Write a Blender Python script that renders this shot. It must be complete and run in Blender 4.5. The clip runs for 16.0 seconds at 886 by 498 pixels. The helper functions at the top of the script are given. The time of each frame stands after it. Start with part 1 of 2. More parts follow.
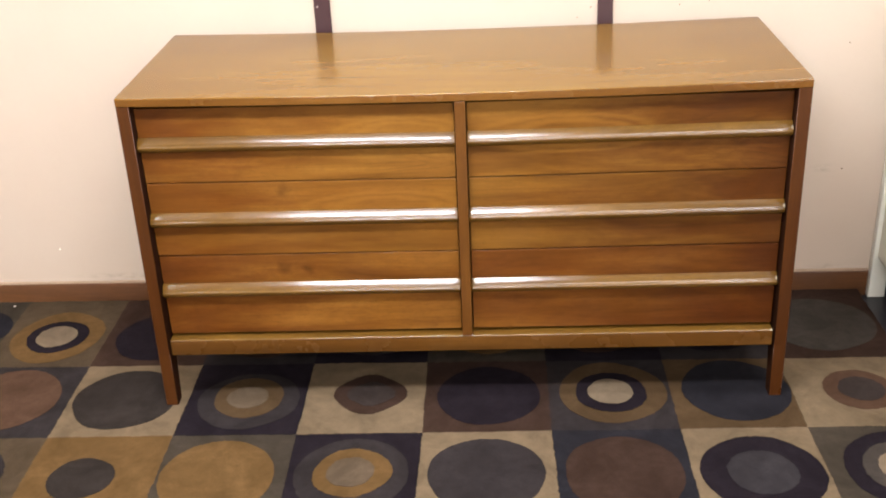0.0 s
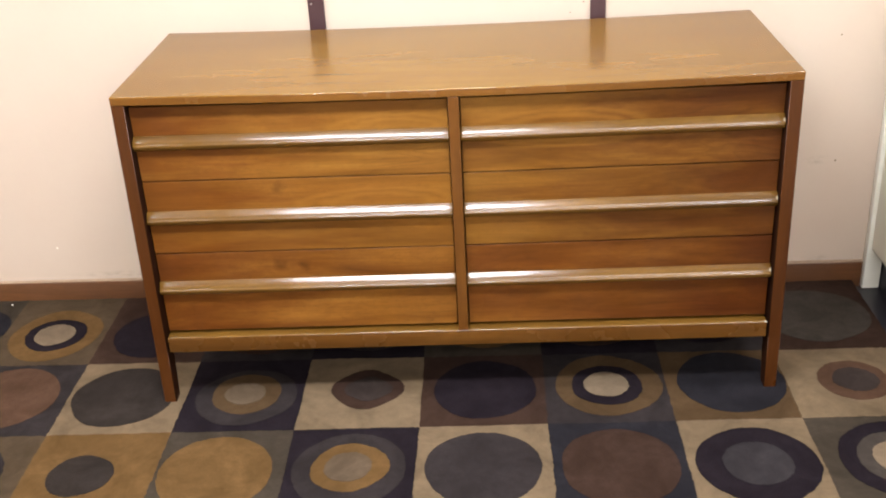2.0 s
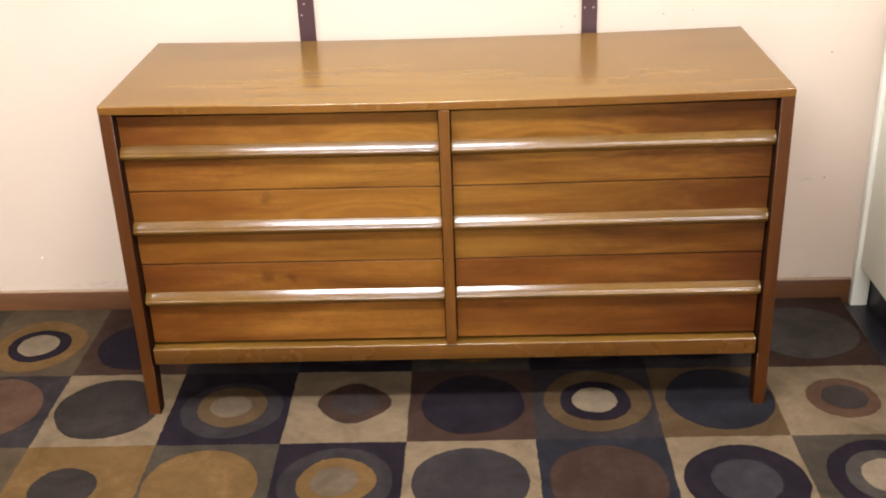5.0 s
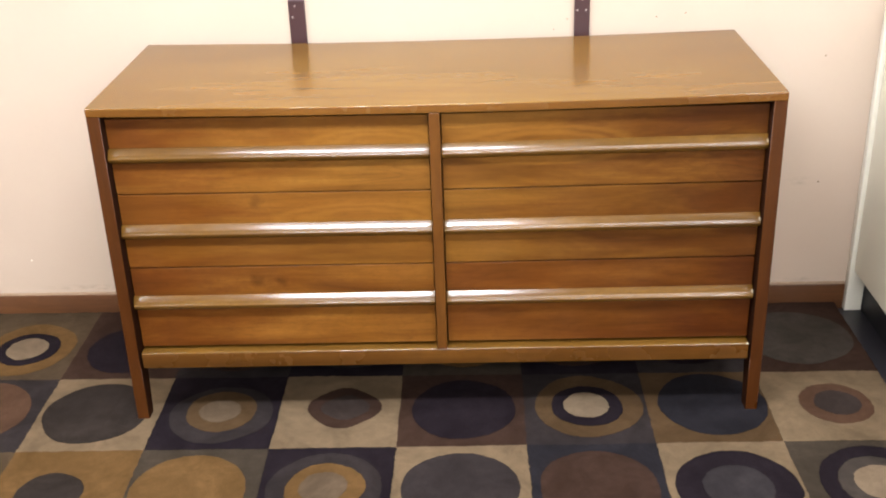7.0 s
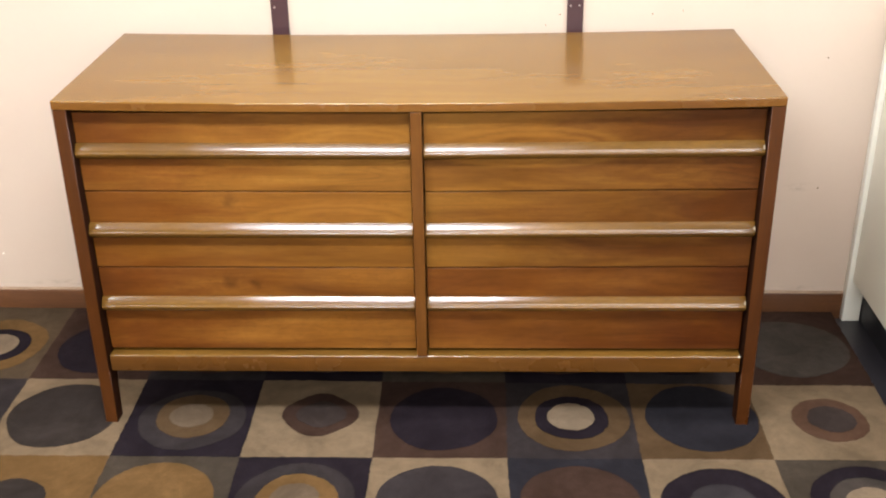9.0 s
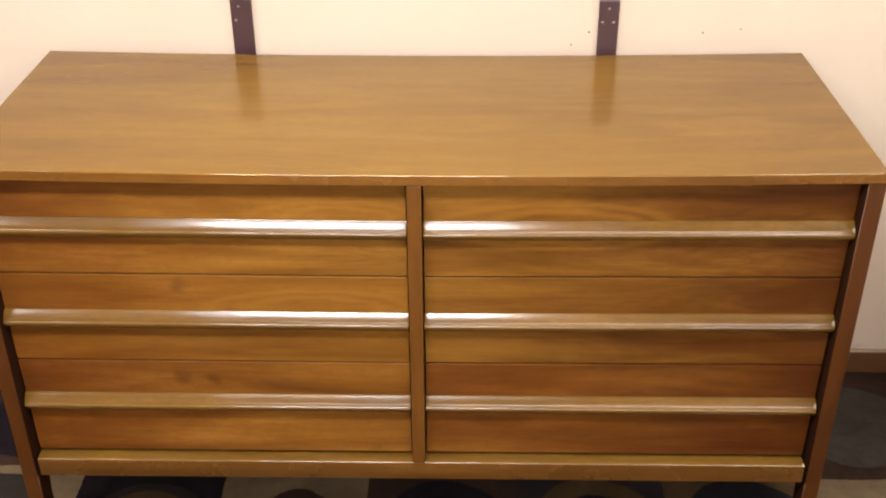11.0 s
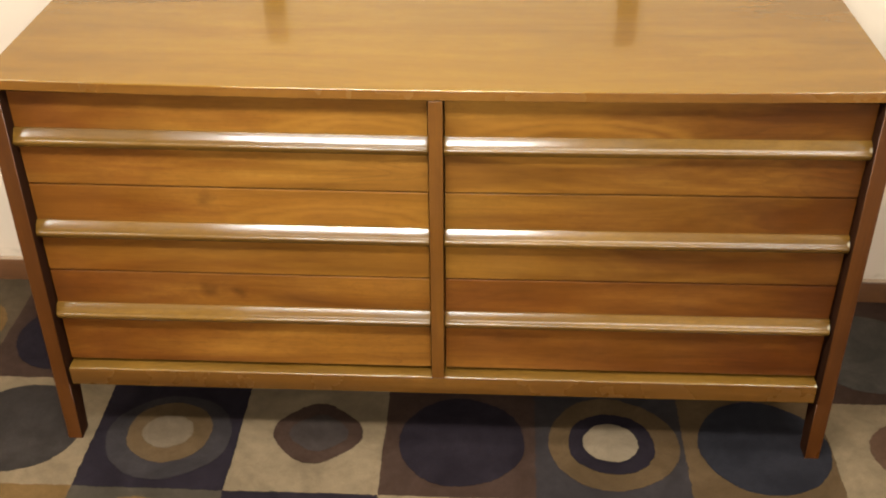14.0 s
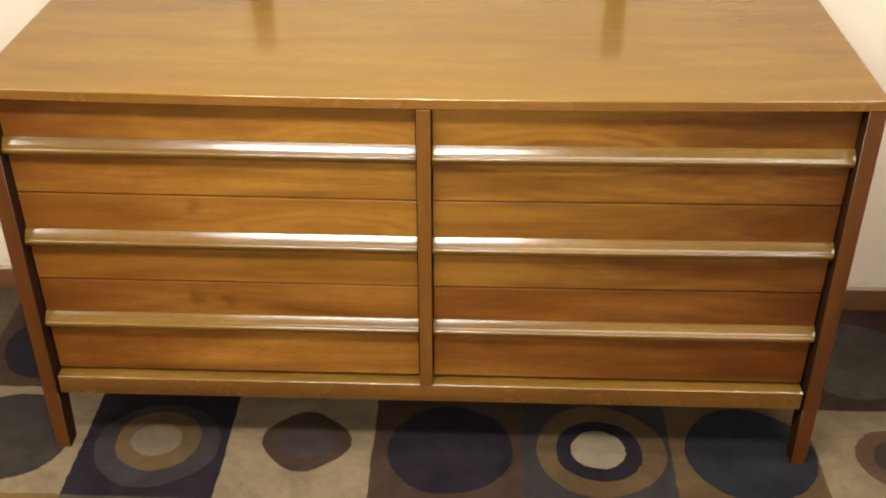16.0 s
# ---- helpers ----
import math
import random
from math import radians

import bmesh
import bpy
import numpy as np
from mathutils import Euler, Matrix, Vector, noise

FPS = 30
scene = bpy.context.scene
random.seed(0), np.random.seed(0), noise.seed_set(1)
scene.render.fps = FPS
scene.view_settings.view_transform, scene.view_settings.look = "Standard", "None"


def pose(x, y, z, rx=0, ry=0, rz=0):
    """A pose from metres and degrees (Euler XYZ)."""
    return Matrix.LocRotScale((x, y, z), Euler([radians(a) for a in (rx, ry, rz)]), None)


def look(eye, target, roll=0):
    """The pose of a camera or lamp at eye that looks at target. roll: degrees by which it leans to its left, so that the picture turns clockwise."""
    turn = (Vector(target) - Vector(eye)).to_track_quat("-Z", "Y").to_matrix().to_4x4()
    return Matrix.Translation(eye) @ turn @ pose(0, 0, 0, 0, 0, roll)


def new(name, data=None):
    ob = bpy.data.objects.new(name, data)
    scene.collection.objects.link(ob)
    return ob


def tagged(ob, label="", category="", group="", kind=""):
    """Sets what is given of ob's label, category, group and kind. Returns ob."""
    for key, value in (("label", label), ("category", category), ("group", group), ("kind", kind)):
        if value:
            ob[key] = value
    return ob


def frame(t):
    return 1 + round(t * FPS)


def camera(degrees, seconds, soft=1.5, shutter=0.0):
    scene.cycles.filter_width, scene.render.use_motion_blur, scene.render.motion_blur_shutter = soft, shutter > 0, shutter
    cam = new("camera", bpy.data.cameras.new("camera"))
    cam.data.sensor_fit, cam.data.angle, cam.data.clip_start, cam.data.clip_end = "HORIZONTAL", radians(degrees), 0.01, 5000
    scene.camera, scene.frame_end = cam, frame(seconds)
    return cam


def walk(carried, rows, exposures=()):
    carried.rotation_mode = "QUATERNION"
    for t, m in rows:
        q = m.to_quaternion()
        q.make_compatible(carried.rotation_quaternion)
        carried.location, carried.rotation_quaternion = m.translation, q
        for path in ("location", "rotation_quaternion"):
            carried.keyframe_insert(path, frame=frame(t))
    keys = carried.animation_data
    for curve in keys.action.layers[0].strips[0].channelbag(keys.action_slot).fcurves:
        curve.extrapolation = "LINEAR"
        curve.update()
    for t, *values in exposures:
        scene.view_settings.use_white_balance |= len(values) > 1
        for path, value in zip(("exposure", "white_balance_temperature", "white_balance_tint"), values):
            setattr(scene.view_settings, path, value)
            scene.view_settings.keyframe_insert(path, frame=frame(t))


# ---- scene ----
cam = camera(44.4, 16.0, soft=2.0, shutter=0.6)
PATH = [
    (0, (0.069, -2.27, 1.539), (-0.025, -0.477, 0.658), -2.6),
    (0.5, (0.069, -2.267, 1.537), (-0.02, -0.476, 0.652), -2.5),
    (1, (0.072, -2.27, 1.542), (-0.014, -0.481, 0.651), -2.6),
    (1.5, (0.072, -2.276, 1.546), (-0.011, -0.488, 0.653), -2.8),
    (2, (0.078, -2.28, 1.545), (-0.014, -0.491, 0.655), -3.1),
    (2.5, (0.077, -2.278, 1.545), (-0.017, -0.487, 0.661), -3.2),
    (3, (0.077, -2.279, 1.543), (-0.019, -0.486, 0.663), -3.1),
    (3.5, (0.08, -2.275, 1.547), (-0.014, -0.482, 0.667), -3.0),
    (4, (0.074, -2.273, 1.542), (-0.008, -0.479, 0.661), -2.8),
    (4.5, (0.076, -2.27, 1.541), (0.0, -0.473, 0.665), -2.5),
    (5, (0.072, -2.267, 1.539), (0.005, -0.466, 0.67), -2.2),
    (7.5, (0.091, -2.239, 1.534), (0.027, -0.437, 0.669), -2.0),
    (8, (0.089, -2.225, 1.532), (0.022, -0.424, 0.666), -1.8),
    (8.5, (0.092, -2.198, 1.526), (0.027, -0.4, 0.651), -1.2),
    (9, (0.133, -2.138, 1.526), (0.066, -0.347, 0.638), -1.0),
    (9.2, (0.15, -2.108, 1.525), (0.077, -0.318, 0.637), -1.0),
    (11.3, (0.075, -1.526, 1.606), (0.043, 0.183, 0.567), -0.2),
    (11.5, (0.087, -1.524, 1.595), (0.009, 0.187, 0.562), -0.8),
    (12, (0.113, -1.512, 1.595), (-0.038, 0.173, 0.529), -3.0),
    (12.5, (0.112, -1.553, 1.573), (0.004, 0.102, 0.456), -3.7),
    (13, (0.093, -1.609, 1.563), (0.006, 0.046, 0.444), -2.2),
    (13.5, (0.092, -1.622, 1.567), (0.008, 0.037, 0.454), -0.6),
    (14, (0.093, -1.622, 1.568), (0.01, 0.042, 0.462), -0.4),
    (14.5, (0.091, -1.625, 1.569), (0.019, 0.041, 0.465), -0.5),
    (15, (0.087, -1.631, 1.568), (0.025, 0.038, 0.469), -0.2),
    (15.5, (0.09, -1.637, 1.567), (0.029, 0.037, 0.473), -0.1),
    (16, (0.095, -1.634, 1.57), (0.032, 0.042, 0.48), -0.1),
]
EXPOSURES = ((0, -0.14, 6120, 10), (9.2, -0.15, 6120, 10), (11.3, -0.36, 6620, 11), (12.0, -0.36, 6620, 9), (12.6, -0.25, 6620, 6),
             (13.2, -0.14, 6640, 3), (16.0, -0.18, 6610, 1))
walk(cam, [(t, look(eye, target, roll)) for t, eye, target, roll in PATH], EXPOSURES)

# ---- light: one inferred lamp and added fill lamps, all unseen, in a closed room ----
CEILING = 2.42
world = bpy.data.worlds.new("world")
scene.world = world
world.use_nodes = True
world.node_tree.nodes["Background"].inputs["Color"].default_value = (0.9, 0.95, 1.0, 1)
world.node_tree.nodes["Background"].inputs["Strength"].default_value = 0.02
# x, y, z, length, width, watts down, watts up: first the lamp inferred over the dresser from its highlights and shadow,
# then added fill: one on each side of it, two short ones near the wall, and two long rows on the ceiling behind the
# camera
LAMPS = ((-0.245, -0.80, 1.97, 0.87, 0.22, 68.0, 8.0), (-2.00, -0.82, 2.02, 1.16, 0.20, 34.0, 6.0), (2.05, -0.82, 2.02, 1.16, 0.20, 8.0, 14.0),
         (1.24, -0.20, 2.325, 0.60, 0.22, 32.0, 0.0), (-1.40, -0.20, 2.325, 0.60, 0.22, 18.0, 0.0),
         (0.80, -3.20, 2.325, 3.66, 0.60, 130.0, 0.0), (0.80, -4.25, 2.325, 3.66, 0.60, 176.0, 0.0))
SOUTH = -4.70
for lamp_x, lamp_y, lamp_z, long, wide, down, up in LAMPS:
    for watts, height, turn in ((down, lamp_z, 0), (up, lamp_z + 0.10, 180)):
        if watts:
            area_lamp = bpy.data.lights.new("unseen_lamp", "AREA")
            area_lamp.shape, area_lamp.size, area_lamp.size_y = "RECTANGLE", long, wide
            area_lamp.energy, area_lamp.color = watts, (1.0, 0.98, 0.985)
            new("unseen_lamp", area_lamp).matrix_world = pose(lamp_x, lamp_y, height, turn)


# ---- materials ----
class Nodes:
    """A node material with a few shorthands."""

    def __init__(self, name, rough=0.5, spec=0.5):
        self.mat = bpy.data.materials.new(name)
        self.mat.use_nodes = True
        self.tree = self.mat.node_tree
        self.bsdf = self.tree.nodes["Principled BSDF"]
        self.set("Roughness", rough)
        self.set("Specular IOR Level", spec)

    def set(self, key, value):
        if isinstance(value, bpy.types.NodeSocket):
            self.tree.links.new(value, self.bsdf.inputs[key])
        else:
            self.bsdf.inputs[key].default_value = value

    def node(self, kind, values=None, **settings):
        n = self.tree.nodes.new(kind)
        for k, v in settings.items():
            setattr(n, k, v)
        for k, v in (values or {}).items():
            if isinstance(v, bpy.types.NodeSocket):
                self.tree.links.new(v, n.inputs[k])
            else:
                n.inputs[k].default_value = v
        return n

    def coords(self, scale=(1, 1, 1), shift=0.0):
        """Object coordinates, stretched, and pushed by the object's own random number."""
        tc = self.node("ShaderNodeTexCoord").outputs["Object"]
        if shift:
            rnd = self.node("ShaderNodeObjectInfo").outputs["Random"]
            off = self.node("ShaderNodeMath", {0: rnd, 1: shift}, operation="MULTIPLY").outputs[0]
            tc = self.node("ShaderNodeVectorMath", {0: tc, 1: off}, operation="ADD").outputs[0]
        return self.node("ShaderNodeMapping", {"Vector": tc, "Scale": scale}).outputs[0]

    def noise(self, vec, scale, detail=4.0, rough=0.55, distort=0.0):
        return self.node("ShaderNodeTexNoise", {"Vector": vec, "Scale": scale, "Detail": detail,
                                                "Roughness": rough, "Distortion": distort}).outputs["Fac"]

    def ramp(self, fac, stops):
        n = self.node("ShaderNodeValToRGB", {"Fac": fac})
        els = n.color_ramp.elements
        while len(els) < len(stops):
            els.new(0.5)
        for el, (p, c) in zip(els, stops):
            el.position, el.color = p, (*c, 1) if len(c) == 3 else c
        return n.outputs["Color"]

    def mix(self, fac, a, b, blend="MIX"):
        n = self.node("ShaderNodeMix", data_type="RGBA", blend_type=blend)
        for i, v in ((0, fac), (6, a), (7, b)):
            if isinstance(v, bpy.types.NodeSocket):
                self.tree.links.new(v, n.inputs[i])
            else:
                n.inputs[i].default_value = v if i == 0 else (*v, 1)
        return n.outputs[2]

    def span(self, fac, lo, hi, a=0.3, b=0.7):
        return self.node("ShaderNodeMapRange", {"Value": fac, "From Min": a, "From Max": b, "To Min": lo, "To Max": hi}).outputs[0]

    def bump(self, height, strength, distance):
        self.set("Normal", self.node("ShaderNodeBump", {"Height": height, "Strength": strength, "Distance": distance}).outputs[0])


def wood(name, axis, dark, mid, light, rough=0.2, knots=(), spec=0.5, rings=0.0, bands=1.0, fine=1.0, arches=(), end_shade=(), glints=()):
    """Lacquered wood whose grain runs along one axis (0 x, 1 y, 2 z). knots: dark blotches at (x, y, z, size); arches:
    pale growth rings at (x, z, half width, height);
    glints: painted pale glints at (x, y, z, size); end_shade: a tint towards the outer ends of a front that paints in
    the light's falloff."""
    m = Nodes(name, rough, spec)

    def along(s, c):
        v = [c, c, c]
        v[axis] = s
        return tuple(v)
    figure = m.noise(m.coords(along(1.5, 15.0 * bands), 7.0), 1.0, 5, 0.58, 0.7)
    blotch = m.noise(m.coords(along(2.4, 8.0 * bands), 13.0), 1.0, 4, 0.6, 0.5)
    streak = m.noise(m.coords(along(3.5, 190.0), 3.0), 1.0, 3, 0.6, 0.3)
    pores = m.noise(m.coords(along(22.0, 640.0), 5.0), 1.0, 2, 0.5)
    cross = m.noise(m.coords(along(22.0, 34.0), 29.0), 1.0, 3, 0.6)
    mottle = m.noise(m.coords(along(48.0, 90.0), 37.0), 1.0, 4, 0.65, 0.8)
    col = m.ramp(figure, [(0.24, dark), (0.47, mid), (0.72, light)])
    col = m.mix(m.span(blotch, 0.0, 0.5, 0.44, 0.74), col, tuple(0.75 * d + 0.22 * k for d, k in zip(dark, mid)))
    col = m.mix(m.span(cross, 0.0, 0.30, 0.46, 0.72), col, tuple(0.5 * d + 0.5 * k for d, k in zip(dark, mid)))
    col = m.mix(m.span(mottle, 0.0, 0.34, 0.46, 0.72), col, tuple(0.6 * d + 0.4 * k for d, k in zip(dark, mid)))
    col = m.mix(m.span(streak, 0.0, 0.20 * fine, 0.45, 0.75), col, dark)
    col = m.mix(m.span(pores, 0.0, 0.22, 0.54, 0.8), col, tuple(0.5 * d for d in dark))
    if rings:
        cloud = m.noise(m.coords(along(1.9, 5.0), 23.0), 1.0, 3, 0.55, 0.5)
        col = m.mix(m.span(cloud, 0.0, 0.62, 0.42, 0.70), m.mix(1.0, col, (1.10, 1.14, 1.16), "MULTIPLY"), m.mix(1.0, col, (0.78, 0.62, 0.62), "MULTIPLY"))
        swell = m.noise(m.coords(along(1.9, 8.5), 11.0), 1.0, 2, 0.45, 0.5)
        saw = m.node("ShaderNodeMath", {0: m.node("ShaderNodeMath", {0: swell, 1: 17.0}, operation="MULTIPLY").outputs[0]}, operation="FRACT").outputs[0]
        where = m.span(m.noise(m.coords(along(1.6, 3.0), 17.0), 1.0, 2), 0.0, rings, 0.50, 0.68)
        line = m.node("ShaderNodeMath", {0: m.span(saw, 1.0, 0.0, 0.0, 0.40), 1: where}, operation="MULTIPLY").outputs[0]
        col = m.mix(line, col, tuple(0.8 * d for d in dark))
    for kx, ky, kz, size in knots:
        tc = m.node("ShaderNodeTexCoord").outputs["Object"]
        wob = m.node("ShaderNodeTexNoise", {"Vector": tc, "Scale": 38.0, "Detail": 3.0}).outputs["Color"]
        off = m.node("ShaderNodeVectorMath", {0: wob, 1: (0.5, 0.5, 0.5)}, operation="SUBTRACT").outputs[0]
        off = m.node("ShaderNodeVectorMath", {0: off, "Scale": 0.035}, operation="SCALE").outputs[0]
        at = m.node("ShaderNodeVectorMath", {0: m.node("ShaderNodeVectorMath", {0: tc, 1: off}, operation="ADD").outputs[0],
                                             1: (kx, ky, kz)}, operation="DISTANCE").outputs["Value"]
        col = m.mix(m.span(at, 0.55, 0.0, size * 0.25, size), col, tuple(0.75 * d for d in dark))
    # paints the falloff of light towards both outer ends, with a ragged edge
    if end_shade:
        tc = m.node("ShaderNodeTexCoord").outputs["Object"]
        out = m.node("ShaderNodeMath", {0: m.node("ShaderNodeSeparateXYZ", {0: tc}).outputs[0]}, operation="ABSOLUTE").outputs[0]
        drift = m.noise(m.coords(along(2.6, 17.0), 19.0), 1.0, 4, 0.6, 0.6)
        edge = m.node("ShaderNodeMath", {0: drift, 1: 1.1, 2: out}, operation="MULTIPLY_ADD").outputs[0]
        col = m.mix(m.span(edge, 0.0, 1.0, 0.72, 1.22), col, m.mix(1.0, col, end_shade, "MULTIPLY"))
    for ax, az, wide, tall in arches:
        tc = m.node("ShaderNodeMapping", {"Vector": m.node("ShaderNodeTexCoord").outputs["Object"], "Location": (-ax / wide, 0, -az / tall), "Scale": (1 / wide, 0, 1 / tall)}).outputs[0]
        wob = m.node("ShaderNodeTexNoise", {"Vector": tc, "Scale": 1.6, "Detail": 3.0}).outputs["Color"]
        far = m.node("ShaderNodeVectorMath", {0: m.node("ShaderNodeMix", {0: 0.35, 4: tc, 5: wob}, data_type="VECTOR").outputs[1]}, operation="LENGTH").outputs["Value"]
        for ring in (0.55, 0.80):
            near = m.node("ShaderNodeMath", {0: m.node("ShaderNodeMath", {0: far, 1: ring}, operation="SUBTRACT").outputs[0]}, operation="ABSOLUTE").outputs[0]
            col = m.mix(m.span(near, 0.34, 0.0, 0.02, 0.12), col, light)
    # small glints painted as pale spots
    for wx, wy, wz, size in glints:
        at = m.node("ShaderNodeVectorMath", {0: m.node("ShaderNodeTexCoord").outputs["Object"], 1: (wx, wy, wz)}, operation="DISTANCE").outputs["Value"]
        col = m.mix(m.span(at, 0.85, 0.0, size * 0.4, size), col, (0.40, 0.34, 0.25))
    m.set("Base Color", col)
    smear = m.noise(m.coords((3, 3, 3), 9.0), 2.5, 4)
    m.set("Roughness", m.span(smear, rough * 0.8, rough * 1.35))
    m.bump(m.mix(0.5, streak, pores), 0.10 * fine, 0.0005)
    return m.mat


KNOTS = ((-0.416, 0.024, 0.569, 0.024), (-0.433, 0.024, 0.369, 0.024), (-0.375, 0.024, 0.367, 0.018))
ARCHES = ((0.29, 0.704, 0.16, 0.036), (-0.10, 0.712, 0.12, 0.030), (-0.14, 0.530, 0.15, 0.034))


# stronger painted falloff for the right-hand fronts, darker and redder
RED_END_SHADE = (0.40, 0.29, 0.27)


def veneer(name, dark, mid, light, end_shade=(0.64, 0.50, 0.46)):
    return wood(name, 0, rough=0.40, spec=0.17, rings=0.25 if end_shade == RED_END_SHADE else 0.55, knots=KNOTS, arches=ARCHES, end_shade=end_shade, dark=dark, mid=mid, light=light)


# drawer fronts by row, the left one and the right one: the lowest on the right is the reddest; weaker light is partly
# in these tones
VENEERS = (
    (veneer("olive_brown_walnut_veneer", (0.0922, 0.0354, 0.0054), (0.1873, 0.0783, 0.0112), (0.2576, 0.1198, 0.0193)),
     veneer("russet_walnut_veneer", (0.0833, 0.0310, 0.0046), (0.1750, 0.0710, 0.0098), (0.2481, 0.1117, 0.0178), RED_END_SHADE)),
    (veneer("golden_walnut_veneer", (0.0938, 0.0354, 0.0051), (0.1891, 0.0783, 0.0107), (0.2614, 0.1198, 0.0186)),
     veneer("brown_walnut_veneer", (0.0868, 0.0336, 0.0051), (0.1750, 0.0738, 0.0107), (0.2416, 0.1125, 0.0178), RED_END_SHADE)),
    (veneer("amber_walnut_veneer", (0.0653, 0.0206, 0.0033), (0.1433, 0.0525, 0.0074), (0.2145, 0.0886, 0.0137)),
     veneer("dark_red_walnut_veneer", (0.0629, 0.0188, 0.0032), (0.1360, 0.0467, 0.0068), (0.1973, 0.0768, 0.0119), RED_END_SHADE)),
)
wood_top = wood("walnut_lacquer_top", 0, rough=0.12, spec=0.58, bands=0.75, fine=0.4, end_shade=(0.82, 0.76, 0.70), dark=(0.118, 0.0565, 0.0067), mid=(0.160, 0.0795, 0.0094), light=(0.192, 0.100, 0.0128))
wood_edge = wood("walnut_edge_band", 0, rough=0.24, spec=0.35, dark=(0.075, 0.027, 0.0046), mid=(0.125, 0.050, 0.0080), light=(0.165, 0.070, 0.0120))
wood_rail = wood("walnut_lacquer_rail", 0, rough=0.24, spec=0.4, bands=1.6, dark=(0.066, 0.0262, 0.0049), mid=(0.094, 0.0375, 0.0068), light=(0.128, 0.0540, 0.0098))
# shade on the inward faces of sides and legs, put into the colour
wood_shaded = wood("shaded_inner_walnut", 2, rough=0.7, spec=0.03, dark=(0.014, 0.0050, 0.0022), mid=(0.024, 0.0085, 0.0035), light=(0.034, 0.0125, 0.0052))
wood_z = wood("walnut_lacquer_upright_grain", 2, rough=0.34, spec=0.25, dark=(0.034, 0.0098, 0.0021), mid=(0.064, 0.0200, 0.0038), light=(0.094, 0.0320, 0.0060))
wood_stile = wood("walnut_lacquer_stile", 2, rough=0.34, spec=0.25, dark=(0.058, 0.0200, 0.0037), mid=(0.105, 0.0390, 0.0067), light=(0.145, 0.0570, 0.0096))
# painted glints at the right ends of the pulls and the rail
END_GLINTS = [(0.7325, 0.013, lip + 0.015, 0.0065) for lip in (0.6818, 0.4935, 0.3078)] + [(0.7315, 0.006, 0.1865, 0.006)]
wood_pull = wood("walnut_lacquer_pull", 0, rough=0.19, spec=0.55, glints=END_GLINTS, dark=(0.050, 0.0225, 0.0040), mid=(0.106, 0.0500, 0.0080), light=(0.158, 0.080, 0.0138))
wood_raw = wood("raw_drawer_wood", 1, rough=0.6, dark=(0.05, 0.025, 0.010), mid=(0.09, 0.045, 0.018), light=(0.12, 0.06, 0.025))
wood_base = wood("stained_baseboard", 0, rough=0.42, dark=(0.045, 0.0160, 0.0050), mid=(0.096, 0.0370, 0.0115), light=(0.150, 0.0610, 0.020))


def paint(name, colour, rough=0.6, stain=(0.9, 0.86, 0.8), scale=1.0, bump=0.1, spec=0.4, smudges=()):
    """Painted surface. smudges: grey scuffs at (x, z, half width, half height)."""
    m = Nodes(name, rough, spec)
    cloud = m.noise(m.coords(), 1.7 * scale, 4, 0.6)
    fine = m.noise(m.coords(), 60.0 * scale, 4, 0.6)
    col = m.mix(m.span(cloud, 0.0, 0.8, 0.35, 0.75), colour, tuple(c * s for c, s in zip(colour, stain)))
    col = m.mix(m.span(fine, 0.0, 0.10, 0.5, 0.8), col, tuple(0.8 * c for c in colour))
    for sx, sz, wide, tall in smudges:
        tc = m.node("ShaderNodeMapping", {"Vector": m.node("ShaderNodeTexCoord").outputs["Object"], "Location": (-sx / wide, 0, -sz / tall), "Scale": (1 / wide, 0, 1 / tall)}).outputs[0]
        at = m.node("ShaderNodeVectorMath", {0: tc}, operation="LENGTH").outputs["Value"]
        rub = m.node("ShaderNodeMath", {0: m.span(at, 1.0, 0.0, 0.2, 1.0), 1: m.span(m.noise(m.coords((30, 1, 60)), 1.0, 4), 0.0, 0.55, 0.4, 0.7)}, operation="MULTIPLY").outputs[0]
        col = m.mix(rub, col, tuple(0.45 * c for c in colour))
    m.set("Base Color", col)
    m.set("Roughness", m.span(cloud, rough * 0.9, rough * 1.1))
    m.bump(m.noise(m.coords(), 220.0 * scale, 3), bump, 0.001)
    return m.mat


wall_paint = paint("cream_wall_paint", (0.540, 0.447, 0.355), 0.62, (0.96, 0.90, 0.88),
                   smudges=((0.87, 0.085, 0.055, 0.022), (1.02, 0.070, 0.06, 0.012), (0.985, 0.375, 0.05, 0.016), (-1.02, 0.075, 0.20, 0.014)))
room_paint = paint("plain_cream_wall_paint", (0.66, 0.58, 0.47), 0.7)
ceiling_paint = paint("white_ceiling_paint", (0.78, 0.75, 0.69), 0.8)
white_paint = paint("white_gloss_paint", (0.80, 0.78, 0.68), 0.35, (0.9, 0.88, 0.84), 4.0, 0.05)
cabinet_paint = paint("pale_cream_enamel", (0.74, 0.70, 0.56), 0.30, (0.9, 0.92, 0.98), 1.2, 0.03, 0.5)
strip_paint = paint("dark_plum_paint", (0.052, 0.024, 0.026), 0.38, (0.8, 0.8, 0.8), 8.0, 0.15)
strip_metal = paint("mauve_grey_enamel", (0.15, 0.115, 0.135), 0.32, (0.85, 0.85, 0.9), 8.0, 0.1)
kick_paint = paint("black_kick_board", (0.012, 0.012, 0.014), 0.45, (0.7, 0.7, 0.7), 5.0)
floor_vinyl = paint("dark_vinyl_floor", (0.016, 0.015, 0.018), 0.32, (1.8, 1.7, 1.6), 3.0, 0.2, 0.5)
steel = Nodes("screw_steel", 0.35)
steel.set("Metallic", 1.0)
steel.set("Base Color", (0.55, 0.52, 0.50, 1))
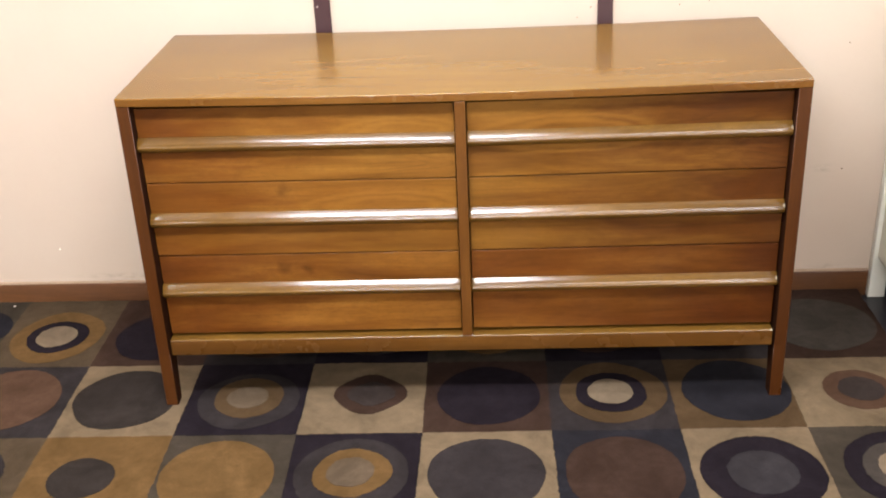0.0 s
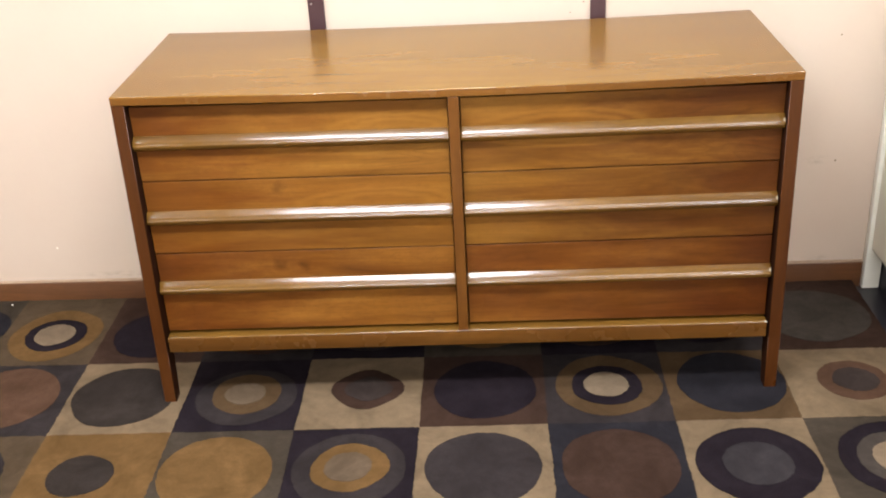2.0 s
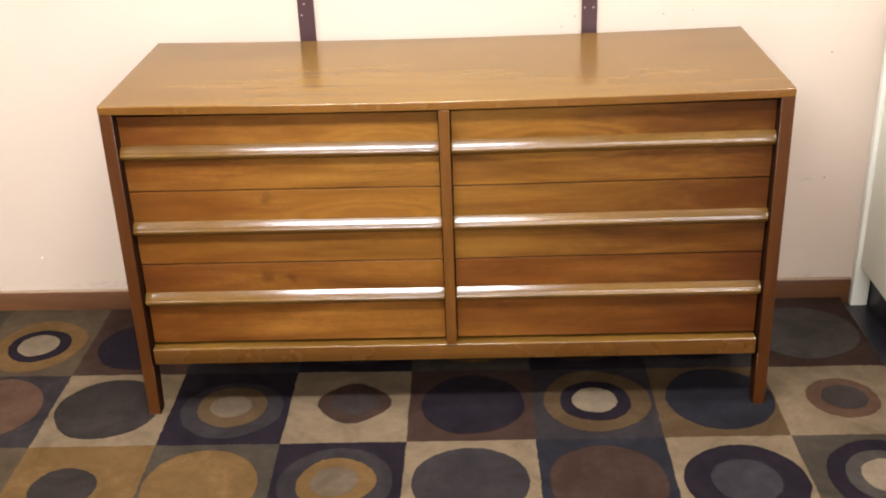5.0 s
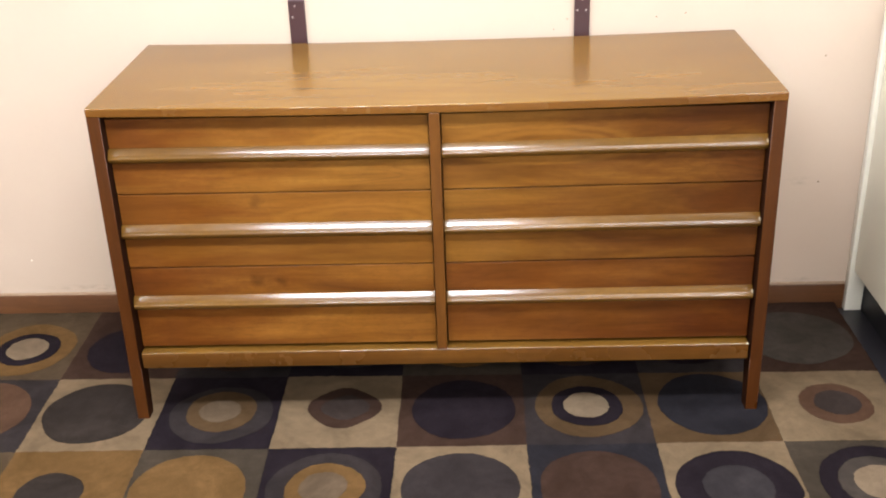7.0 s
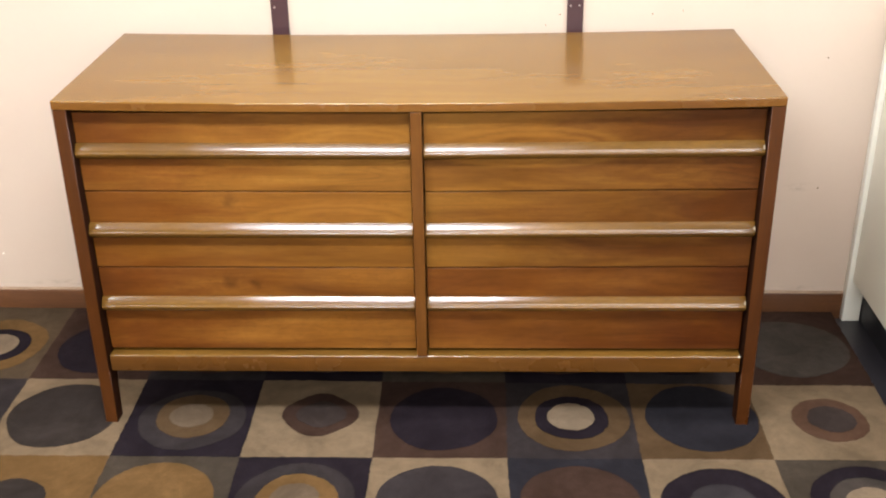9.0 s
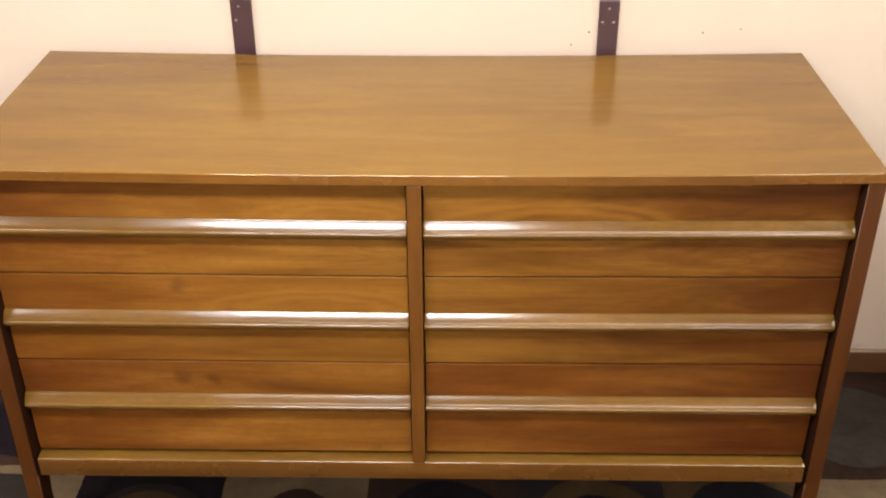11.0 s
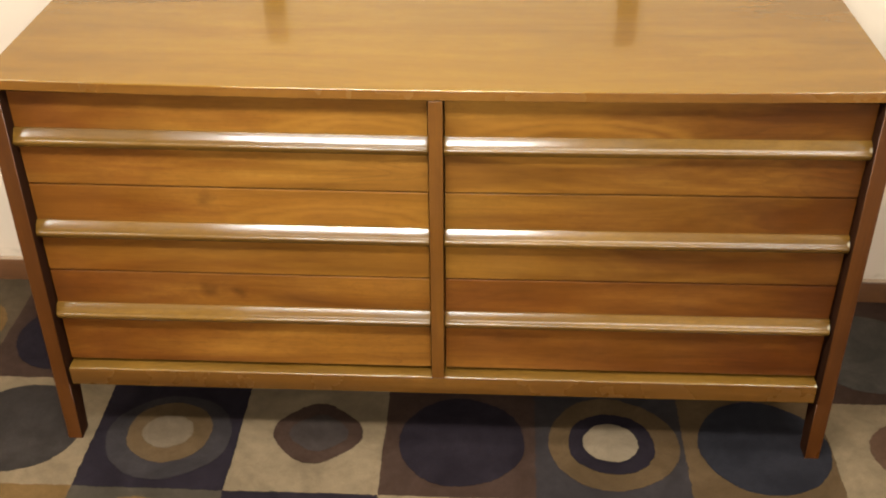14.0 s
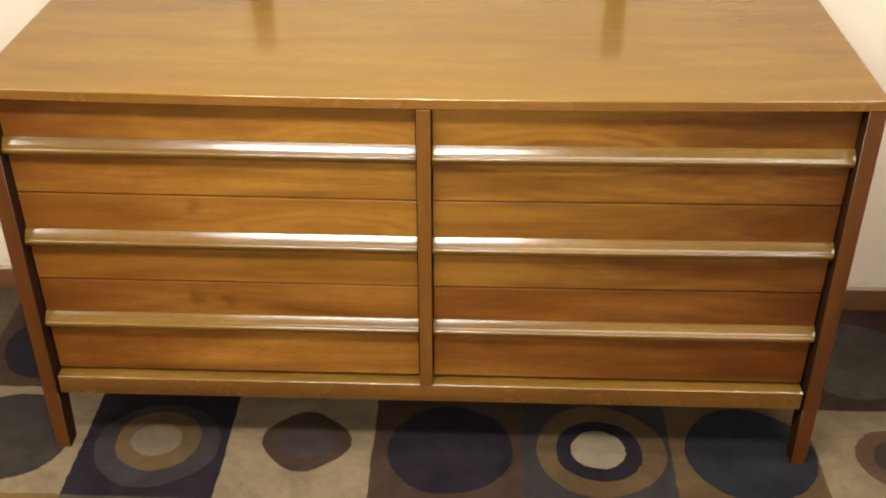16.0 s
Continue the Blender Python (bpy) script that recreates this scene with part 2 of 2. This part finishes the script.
steel = steel.mat
mark = paint("dark_nail_hole", (0.16, 0.11, 0.07), 0.8, scale=30)
dusty_edge = paint("dusty_board_edge", (0.27, 0.19, 0.125), 0.8, scale=12)
filler = paint("white_filler", (0.86, 0.82, 0.74), 0.8, scale=30)
lamp_white = paint("white_fixture_enamel", (0.8, 0.8, 0.78), 0.4)


def pile(name, colour, shade=0.62):
    """Cut wool pile: mottled, a little brushed, with small tufts."""
    m = Nodes(name, 1.0, 0.03)
    colour = tuple(k * c for k, c in zip((0.355, 0.325, 0.322), colour))
    brush = m.noise(m.coords((1, 1, 1)), 9.0, 5, 0.65, 0.6)
    mottle = m.noise(m.coords((1, 1, 1)), 42.0, 4, 0.6)
    tuft = m.noise(m.coords((1, 1, 1)), 480.0, 2, 0.5)
    col = m.mix(m.span(brush, 0.0, 1.0, 0.33, 0.68), tuple(min(1, 1.16 * c + 0.002) for c in colour), tuple(shade * 1.12 * c for c in colour))
    col = m.mix(m.span(mottle, 0.0, 0.45, 0.42, 0.75), col, tuple(shade * c for c in colour))
    col = m.mix(m.span(tuft, 0.0, 0.5, 0.45, 0.75), col, tuple(0.55 * c for c in colour))
    m.set("Base Color", col)
    m.bump(m.mix(0.35, tuft, mottle), 0.55, 0.003)
    return m.mat


PILE = {
    "beige": pile("beige_pile", (0.355, 0.272, 0.158)),
    "cream": pile("cream_pile", (0.42, 0.335, 0.215)),
    "sand": pile("sand_pile", (0.235, 0.180, 0.112)),
    "gold": pile("gold_pile", (0.262, 0.158, 0.056)),
    # gold pile with the dresser's shadow put into its colour, for row 1
    "shaded_gold": pile("shaded_gold_pile", (0.165, 0.107, 0.050)),
    "slate": pile("slate_pile", (0.064, 0.055, 0.053)),
    "umber": pile("umber_grey_pile", (0.064, 0.053, 0.044)),
    "steel": pile("steel_grey_pile", (0.072, 0.067, 0.070)),
    "olive": pile("olive_grey_pile", (0.108, 0.090, 0.063)),
    "khaki": pile("khaki_brown_pile", (0.158, 0.117, 0.068)),
    "black": pile("plum_black_pile", (0.033, 0.025, 0.032)),
    "navy": pile("navy_pile", (0.040, 0.039, 0.046)),
    "brown": pile("brown_pile", (0.092, 0.055, 0.038)),
    "rust": pile("rust_brown_pile", (0.178, 0.104, 0.062)),
    "taupe": pile("taupe_pile", (0.090, 0.071, 0.060)),
    "ash": pile("ash_grey_pile", (0.125, 0.110, 0.088)),
    "grey": pile("grey_pile", (0.115, 0.100, 0.082)),
}


# ---- shapes ----
def mesh_of(name, bm, material):
    bm.normal_update()
    me = bpy.data.meshes.new(name)
    bm.to_mesh(me)
    bm.free()
    me.materials.append(material)
    return me


def part(name, bm, material, parent=None, label=""):
    ob = new(name, mesh_of(name, bm, material))
    if parent is not None:
        ob.parent = parent
    return tagged(ob, label)


def second(ob, material, test):
    """Gives the faces that pass the test another material."""
    ob.data.materials.append(material)
    for f in ob.data.polygons:
        if test(f):
            f.material_index = 1
    return ob


def thing(name, label, category, group="", m=None):
    ob = new(name)
    ob.empty_display_size = 0.1
    if m is not None:
        ob.matrix_world = m
    return tagged(ob, label, category, group)


def rbox(x0, x1, y0, y1, z0, z1, r=0.002, segs=2, upright=False):
    """A box with rounded edges, or with only its upright ones rounded."""
    bm = bmesh.new()
    bmesh.ops.create_cube(bm, size=1)
    for v in bm.verts:
        v.co = ((x0 + x1) / 2 + v.co.x * (x1 - x0), (y0 + y1) / 2 + v.co.y * (y1 - y0), (z0 + z1) / 2 + v.co.z * (z1 - z0))
    if r:
        rims = [e for e in bm.edges if not upright or abs(e.verts[0].co.z - e.verts[1].co.z) > 1e-6]
        bmesh.ops.bevel(bm, geom=rims, offset=r, segments=segs, profile=0.5, affect="EDGES")
        for f in bm.faces:
            f.smooth = f.calc_area() < 3 * r * max(x1 - x0, y1 - y0, z1 - z0)
    return bm


def sweep(profile, xs, lift=None, smooth=True, keep=35):
    """A closed outline of (y, z) swept along x; lift(x) moves it up or down on the way."""
    bm = bmesh.new()
    rings = [[bm.verts.new((x, y, z + (lift(x) if lift else 0))) for y, z in profile] for x in xs]
    n = len(profile)
    for a, b in zip(rings, rings[1:]):
        for i in range(n):
            bm.faces.new((a[i], a[(i + 1) % n], b[(i + 1) % n], b[i])).smooth = smooth
    bm.faces.new(rings[0][::-1])
    bm.faces.new(rings[-1])
    bmesh.ops.recalc_face_normals(bm, faces=bm.faces[:])
    for e in bm.edges:
        if len(e.link_faces) == 2 and e.calc_face_angle(0) > radians(keep):
            e.smooth = False
    return bm


def disc(x, z, y, r, depth, n=14):
    """A small round head that lies on an upright face, looking to -y."""
    bm = bmesh.new()
    bmesh.ops.create_cone(bm, cap_ends=True, segments=n, radius1=r, radius2=r * 0.7, depth=depth,
                          matrix=Matrix.Translation((x, y, z)) @ Matrix.Rotation(radians(90), 4, "X"))
    return bm


# ---- the room ----
SKEW = -0.55
WALL_Y = 0.564
north = pose(0, WALL_Y, 0, 0, 0, SKEW)
wall_north = part("wall_north", rbox(-2.6, 3.6, 0, 0.12, -0.02, CEILING, 0), wall_paint)
wall_north.matrix_world = north
tagged(wall_north, "cream painted plaster wall with small nail holes", "wall", kind="structure")
for x, z, r, stuff in ((1.012, 0.728, 0.0022, "mark"), (1.034, 0.372, 0.0026, "mark"), (0.335, 0.842, 0.0022, "mark"),
                       (0.565, 0.842, 0.0020, "mark"), (0.300, 0.815, 0.0018, "mark"), (0.640, 0.850, 0.0016, "mark"),
                       (-1.215, 0.168, 0.0030, "filler"), (-0.905, 0.600, 0.0012, "mark")):
    part("nail_hole" if stuff == "mark" else "filler_spot", disc(x, z, -0.0006, r, 0.0014), mark if stuff == "mark" else filler, wall_north)

skirt = [(-0.012, -0.0215), (-0.012, 0.0535), (-0.0105, 0.0580), (-0.0075, 0.0603), (-0.0005, 0.0610), (-0.0005, -0.0215)]
baseboard = part("baseboard", sweep(skirt, (-2.55, 1.1435)), wood_base)
baseboard.matrix_world = north
second(baseboard, dusty_edge, lambda f: f.normal.z > 0.75)
tagged(baseboard, "low brown stained wooden baseboard along the wall", "baseboard", kind="structure")

floor = part("floor", rbox(-2.6, 3.6, SOUTH, 0.70, -0.11, -0.022, 0), floor_vinyl)
tagged(floor, "dark glossy vinyl floor beside the rug", "floor", kind="structure")
ceiling = part("ceiling", rbox(-2.6, 3.6, SOUTH, 0.70, CEILING, CEILING + 0.1, 0), ceiling_paint)
tagged(ceiling, "plain white painted ceiling", "ceiling", kind="structure")
for name, bx in (("wall_west", (-2.72, -2.6, SOUTH, 0.70)), ("wall_east", (3.6, 3.72, SOUTH, 0.70)), ("wall_south", (-2.6, 3.6, SOUTH - 0.12, SOUTH))):
    w = part(name, rbox(*bx, -0.02, CEILING, 0), room_paint)
    tagged(w, "plain cream painted wall", "wall", kind="structure")

# unseen housings added around the lamps
for lamp_x, lamp_y, lamp_z, long, wide, down, up in LAMPS:
    fixture = thing("unseen_fixture", "unseen white fixture added under the ceiling to carry a lamp", "ceiling light", "ceiling lights")
    low, half = lamp_z + 0.004, wide / 2 + 0.02
    part("housing", sweep([(lamp_y - half, low), (lamp_y - half + 0.04, low + 0.09), (lamp_y + half - 0.04, low + 0.09), (lamp_y + half, low)],
                          (lamp_x - long / 2 - 0.03, lamp_x + long / 2 + 0.03), smooth=False), lamp_white, fixture)
    if low + 0.1 < CEILING:
        for dx in (-0.4, 0.4):
            part("hanger", rbox(lamp_x + dx - 0.004, lamp_x + dx + 0.004, lamp_y - 0.004, lamp_y + 0.004, low + 0.09, CEILING, 0), steel, fixture, "thin steel hanger")

# wall strips behind the dresser
for i, (xa, xb) in enumerate(((-0.3905, -0.3475), (0.352, 0.392))):
    strip = thing("wall_bracket", "dark plum painted flat bracket screwed to the wall", "bracket", "wall brackets", north)
    part("plate", rbox(xa, xb, -0.008, -0.0004, 0.55, 0.908, 0.0012), strip_paint, strip)
    part("upper_plate", rbox(xa + 0.001, xb - 0.001, -0.010, -0.0004, 0.9085, 1.0, 0.0012), strip_metal, strip, "lighter mauve grey upper plate")
    mid = (xa + xb) / 2
    for dx, z in (((-0.004, 0.895), (-0.012, 0.866)) if i == 0 else ((0.0, 0.894), (0.010, 0.866), (-0.012, 0.866))):
        part("screw", disc(mid + dx, z, -0.0088, 0.0028, 0.002), steel, strip, "small steel screw head")

# ---- cream cabinet along the side wall ----
cabinet = thing("cabinet", "pale cream enamelled cabinet with white end post and black toe kick", "cabinet")
part("end_post", rbox(1.145, 1.194, 0.527, 0.5515, -0.022, 0.90, 0.003), white_paint, cabinet, "white glossy painted end post")
part("front_panel", rbox(1.157, 1.177, -0.75, 0.5255, 0.108, 0.885, 0.003), cabinet_paint, cabinet)
part("body", rbox(1.1795, 1.78, -0.75, 0.5255, 0.108, 0.885, 0.002), cabinet_paint, cabinet)
part("toe_kick", rbox(1.1965, 1.74, -0.74, 0.551, -0.022, 0.1075, 0), kick_paint, cabinet, "recessed black toe kick")
part("top", rbox(1.150, 1.79, -0.76, 0.551, 0.902, 0.93, 0.004), cabinet_paint, cabinet)

# ---- dresser ----
W, D, H = 0.762, 0.535, 0.810
THICK, SIDE = 0.0195, 0.0295
SAG = 0.0085
FACE = 0.026
dresser = thing("dresser", "low walnut six-drawer dresser with rounded full-width pulls on a patterned rug", "dresser")


def splay(bm, s):
    """The sides stand a little wider at the floor than under the top."""
    for v in bm.verts:
        v.co.x += s * 0.006 * (1 - v.co.z / H)
    return bm


def sag(x):
    return -SAG * max(0.0, 1 - (x / W) ** 2)


def round_corner(cy, cz, r, first, last, n=6):
    """Points of an arc about (cy, cz): from a normal of first to one of last degrees above the horizontal, looking to -y."""
    return [(cy - r * math.cos(radians(first + (last - first) * i / n)), cz + r * math.sin(radians(first + (last - first) * i / n))) for i in range(n + 1)]


top_outline = [(0.0015, H - THICK), (0.0, H - THICK + 0.0015)] + round_corner(0.0026, H - 0.0026, 0.0026, 0, 90) + [(D - 0.003, H), (D, H - 0.003), (D, H - THICK)]
top = part("top", sweep(top_outline, [W * (i / 20 - 1) for i in range(41)], sag), wood_top, dresser, "glossy walnut top with a slight sag")
second(top, wood_edge, lambda f: f.normal.y < -0.98 or abs(f.normal.x) > 0.8)
UNDER = H - THICK - 0.0005
for s in (-1, 1):
    a, b = sorted((s * W, s * (W - SIDE)))
    side = part("side_panel", splay(rbox(a, b, 0.0, D - 0.002, 0.1459, UNDER, 0.0014, 2, True), s), wood_z, dresser)
    # inward face gets the darker colour in place of shade
    second(side, wood_shaded, lambda f: f.normal.x * s < -0.8)
    for y0, y1, taper in ((0.0005, 0.050, 1), (D - 0.052, D - 0.003, -1)):
        bm = rbox(a, b, y0, y1, 0.0004, 0.1458, 0.0014, 2, True)
        for v in bm.verts:
            k = 1 - max(0.0, min(1.0, v.co.z / 0.1458))
            if taper > 0 and v.co.y > 0.03:
                v.co.y -= 0.012 * k
            elif taper < 0 and v.co.y < D - 0.03:
                v.co.y += 0.012 * k
        leg = part("leg", splay(bm, s), wood_z, dresser)
        # inward and rear faces carry painted shade too
        second(leg, wood_shaded, lambda f: f.normal.x * s < -0.8 or f.normal.y > 0.7)
part("center_stile", rbox(-0.0115, 0.0125, 0.001, 0.060, 0.1868, UNDER - SAG - 0.0005, 0.0012), wood_stile, dresser)
INNER = W - SIDE - 0.0006
rail = part("bottom_rail", sweep([(0.0045, 0.145), (0.004, 0.1465)] + round_corner(0.0072, 0.1830, 0.0032, 0, 90) + [(0.055, 0.1862), (0.055, 0.145)],
                          (-INNER, -0.4, 0.0, 0.4, INNER)), wood_pull, dresser)
second(rail, wood_rail, lambda f: f.normal.y < -0.98)
part("bottom_panel", rbox(-INNER, INNER, 0.0555, D - 0.012, 0.150, 0.160, 0), wood_raw, dresser)
part("back_panel", rbox(-INNER, INNER, D - 0.011, D - 0.003, 0.147, UNDER - SAG - 0.001, 0), wood_raw, dresser)

def droop(bm):
    """Under the sagging top the drawers hang lower towards the middle, the upper ones the most."""
    for v in bm.verts:
        v.co.z -= 0.75 * SAG * (1 - abs(v.co.x) / W) * max(0.0, v.co.z - 0.19) / 0.60
    return bm


# the pull's upper face is a shallow arc, its front edge a tight ridge, and it turns in below
pull_outline = [(FACE - 0.0002, 0.0268), (FACE - 0.0022, 0.0266), (FACE - 0.0030, 0.0258)]
arc_y, arc_z = FACE - 0.0030, 0.0258
# length and lean of each stretch: the upper face, a narrow steeper facet, a small bead, the face that turns in below
for step, count, first, last in ((0.0018, 9, 48, 39), (0.0015, 3, 26, 22), (0.0008, 8, 58, -12), (0.0021, 5, -18, -42)):
    for i in range(count):
        lean = radians(first + (last - first) * i / (count - 1))
        arc_y, arc_z = arc_y - step * math.sin(lean), arc_z - step * math.cos(lean)
        pull_outline.append((arc_y, arc_z))
pull_outline.append((FACE - 0.0002, arc_z - 0.0004))


def pull_bar(outline, a, b, n=24, r=0.0016):
    """The pull from a to b, its ends eased over a few millimetres."""
    bm = bmesh.new()
    cz = sum(z for _, z in outline) / len(outline)
    stops = [(a, 0.92), (a + 0.3 * r, 0.97), (a + r, 1.0)] + [(a + (b - a) * i / n, 1.0) for i in range(1, n)] + [(b - r, 1.0), (b - 0.3 * r, 0.97), (b, 0.92)]
    rings = [[bm.verts.new((x, FACE + (y - FACE) * k, cz + (z - cz) * (0.5 + 0.5 * k))) for y, z in outline] for x, k in stops]
    for p, q in zip(rings, rings[1:]):
        for i in range(len(outline)):
            j = (i + 1) % len(outline)
            bm.faces.new((p[i], p[j], q[j], q[i])).smooth = True
    bm.faces.new(rings[0][::-1])
    bm.faces.new(rings[-1])
    bmesh.ops.recalc_face_normals(bm, faces=bm.faces[:])
    for e in bm.edges:
        if len(e.link_faces) == 2 and e.calc_face_angle(0) > radians(35):
            e.smooth = False
    return bm


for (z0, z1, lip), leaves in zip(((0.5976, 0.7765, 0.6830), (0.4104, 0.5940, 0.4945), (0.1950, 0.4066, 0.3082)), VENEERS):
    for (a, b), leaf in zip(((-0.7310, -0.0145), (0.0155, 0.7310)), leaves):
        drawer = thing("drawer", "", "")
        drawer.parent = dresser
        # the face has a finger cove cut in under the pull
        face = [(FACE + 0.0195, z0), (FACE + 0.0004, z0), (FACE, z0 + 0.0004), (FACE, lip - 0.0120), (FACE + 0.0014, lip - 0.0112), (FACE + 0.0050, lip - 0.0090),
                (FACE + 0.0085, lip - 0.0055), (FACE + 0.0098, lip), (FACE + 0.0098, lip + 0.0080), (FACE, lip + 0.0082), (FACE, z1 - 0.0004), (FACE + 0.0004, z1), (FACE + 0.0195, z1)]
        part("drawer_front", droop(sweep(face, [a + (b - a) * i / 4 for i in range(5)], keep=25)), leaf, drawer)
        part("drawer_box", droop(rbox(a + 0.012, b - 0.012, FACE + 0.0195, D - 0.03, z0 + 0.012, z1 - 0.025, 0)), wood_raw, drawer)
        outline = [(y, z + lip - 0.001) for y, z in pull_outline]
        part("pull", droop(pull_bar(outline, a - 0.0015, b + 0.0015)), wood_pull, drawer, "rounded glossy full-width wooden pull")

# ---- rug of coloured squares and ovals ----
XS = [-2.245, -1.940, -1.635, -1.332, -1.029, -0.719, -0.416, -0.114, 0.198, 0.502, 0.800, 1.118]
YS = [0.546, 0.190, -0.132, -0.452, -0.772, -1.092]
rug = thing("rug", "tufted wool rug with earth-toned squares and ovals", "rug", m=pose(0, 0, 0))
part("backing", rbox(XS[0], XS[-1], YS[-1], YS[0] - 0.012, -0.0218, -0.0022, 0.003), PILE["black"], rug)


def frayed(x, y, size=0.0022):
    """A point of an outline, pushed a little as cut pile would be."""
    dx = dy = 0.0
    for freq, k, seed in ((9, 0.9, 0.3), (60, 0.7, 1.7), (190, 0.8, 4.1)):
        v = Vector((x * freq, y * freq, seed))
        dx += k * noise.noise(v)
        dy += k * noise.noise(v + Vector((31.5, 7.2, 2.0)))
    return (x + size * dx, y + size * dy)


def patch(points, z_top, depth=0.0022):
    bm = bmesh.new()
    hi = [bm.verts.new((x, y, z_top)) for x, y in points]
    lo = [bm.verts.new((x, y, z_top - depth)) for x, y in points]
    bm.faces.new(hi)
    for i in range(len(hi)):
        j = (i + 1) % len(hi)
        bm.faces.new((lo[i], lo[j], hi[j], hi[i]))
    return bm


def row_drift(x, y):
    """The rug's rows are not quite parallel near the wall."""
    tent = max(0.0, 1 - abs(y - 0.19) / 0.34)
    return -0.010 * (x + 1.03) * tent + max(0.0, (y - 0.19) / 0.356) * (0.004 - 0.0096 * x)


def square_points(x0, x1, y0, y1, n=96):
    c = [(x0, y0), (x1, y0), (x1, y1), (x0, y1), (x0, y0)]
    pts = [(a[0] + (b[0] - a[0]) * i / n, a[1] + (b[1] - a[1]) * i / n) for a, b in zip(c, c[1:]) for i in range(n)]
    return [frayed(x, y + row_drift(x, y), 0.003) for x, y in pts]


def oval_points(cx, cy, rx, ry, seed, wobble=0.05, n=260, kite=0.0):
    """A hand-cut oval; kite draws it out at its four ends."""
    pts = []
    for i in range(n):
        t = 2 * math.pi * i / n
        k = 1 + wobble * noise.noise(Vector((1.3 * math.cos(t), 1.3 * math.sin(t), seed))) + kite * math.cos(4 * t)
        pts.append(frayed(cx + rx * k * math.cos(t), cy + ry * k * math.sin(t), 0.0026))
    return pts


# a square's colour, then its ovals: colour, shift of the middle in x and y, half width and half depth
RUG = {
    0: {0: ("beige", [("brown", 0, 0, .13, .13)]), 1: ("brown", [("black", 0, 0, .12, .12)]),
        2: ("olive", [("navy", 0, .02, .152, .13)]),
        3: ("khaki", [("gold", .005, -.018, .128, .138), ("black", .006, -.018, .086, .088), ("cream", .003, -.018, .056, .058)]),
        4: ("brown", [("black", -.003, -.025, .122, .125)]),
        5: ("slate", [("brown", 0, -.02, .13, .13)]), 6: ("black", [("slate", 0, -.02, .13, .13)]),
        7: ("olive", [("gold", 0, -.02, .13, .13)]), 8: ("black", [("brown", 0, -.02, .13, .13)]),
        9: ("slate", [("black", 0, -.02, .13, .13)]), 10: ("brown", [("ash", -.004, -.020, .150, .140)])},
    1: {0: ("brown", [("black", 0, 0, .13, .13)]), 1: ("gold", [("slate", 0, 0, .13, .13)]),
        2: ("beige", [("slate", 0, 0, .13, .13)]),
        3: ("slate", [("rust", -.012, .008, .134, .137)]),
        4: ("beige", [("umber", -.008, .001, .136, .131)]),
        5: ("black", [("slate", .005, -.012, .132, .122), ("shaded_gold", .004, 0, .089, .089), ("sand", .001, -.002, .054, .048)]),
        6: ("beige", [("brown", .011, .008, .089, .087, .05), ("taupe", .014, .006, .058, .053, .04)]),
        7: ("brown", [("black", .005, -.006, .131, .128)]),
        8: ("slate", [("shaded_gold", .006, 0, .134, .132), ("black", .004, -.002, .090, .087), ("cream", .002, -.001, .057, .054)]),
        9: ("shaded_gold", [("navy", .013, .001, .133, .135)]),
        10: ("beige", [("rust", .008, -.007, .088, .086), ("taupe", .012, -.005, .056, .052)])},
    2: {0: ("slate", [("gold", 0, 0, .13, .13)]), 1: ("beige", [("brown", 0, 0, .13, .13)]),
        2: ("black", [("gold", 0, 0, .13, .13)]),
        3: ("khaki", [("slate", -.02, .01, .118, .118)]),
        4: ("gold", [("umber", -.020, 0, .077, .076)]),
        5: ("olive", [("gold", -.010, .000, .134, .136)]),
        6: ("black", [("slate", -.003, 0, .133, .134), ("gold", -.001, .008, .091, .087), ("sand", -.005, .008, .055, .054)]),
        7: ("beige", [("slate", -.003, -.001, .133, .135)]),
        8: ("navy", [("brown", .000, -.005, .133, .138)]),
        9: ("beige", [("black", .007, -.012, .135, .139), ("steel", .006, -.008, .077, .078)]),
        10: ("olive", [("black", .012, 0, .133, .136), ("grey", .012, 0, .092, .092), ("cream", .014, 0, .060, .060)])},
}
TURNS = (("beige", "brown"), ("slate", "gold"), ("brown", "black"), ("gold", "slate"), ("black", "olive"))
for row in range(len(YS) - 1):
    for col in range(len(XS) - 1):
        x0, x1, y1, y0 = XS[col], XS[col + 1], YS[row], YS[row + 1]
        base, ovals = RUG.get(row, {}).get(col) or (TURNS[(col + 2 * row) % 5][0], [(TURNS[(col + 2 * row) % 5][1], 0, 0, .13, .13)])
        square = part("square", patch(square_points(x0, x1, y0, y1), 0.0), PILE[base], rug)
        for k, (tone, dx, dy, rx, ry, *kite) in enumerate(ovals):
            z = 0.0009 * (k + 1)
            part("oval", patch(oval_points((x0 + x1) / 2 + dx, (y0 + y1) / 2 + dy, rx, ry, 3.1 * row + 0.7 * col + 5 * k, kite=kite[0] if kite else 0.0), z, 0.0015), PILE[tone], square)
bm = bmesh.new()
bmesh.ops.create_icosphere(bm, subdivisions=2, radius=0.003, matrix=Matrix.Translation((-1.372, 0.534, 0.002)) @ Matrix.Diagonal((1, 0.8, 0.6, 1)))
lint = part("lint", bm, filler)
tagged(lint, "tiny white speck of lint on the rug", "lint")
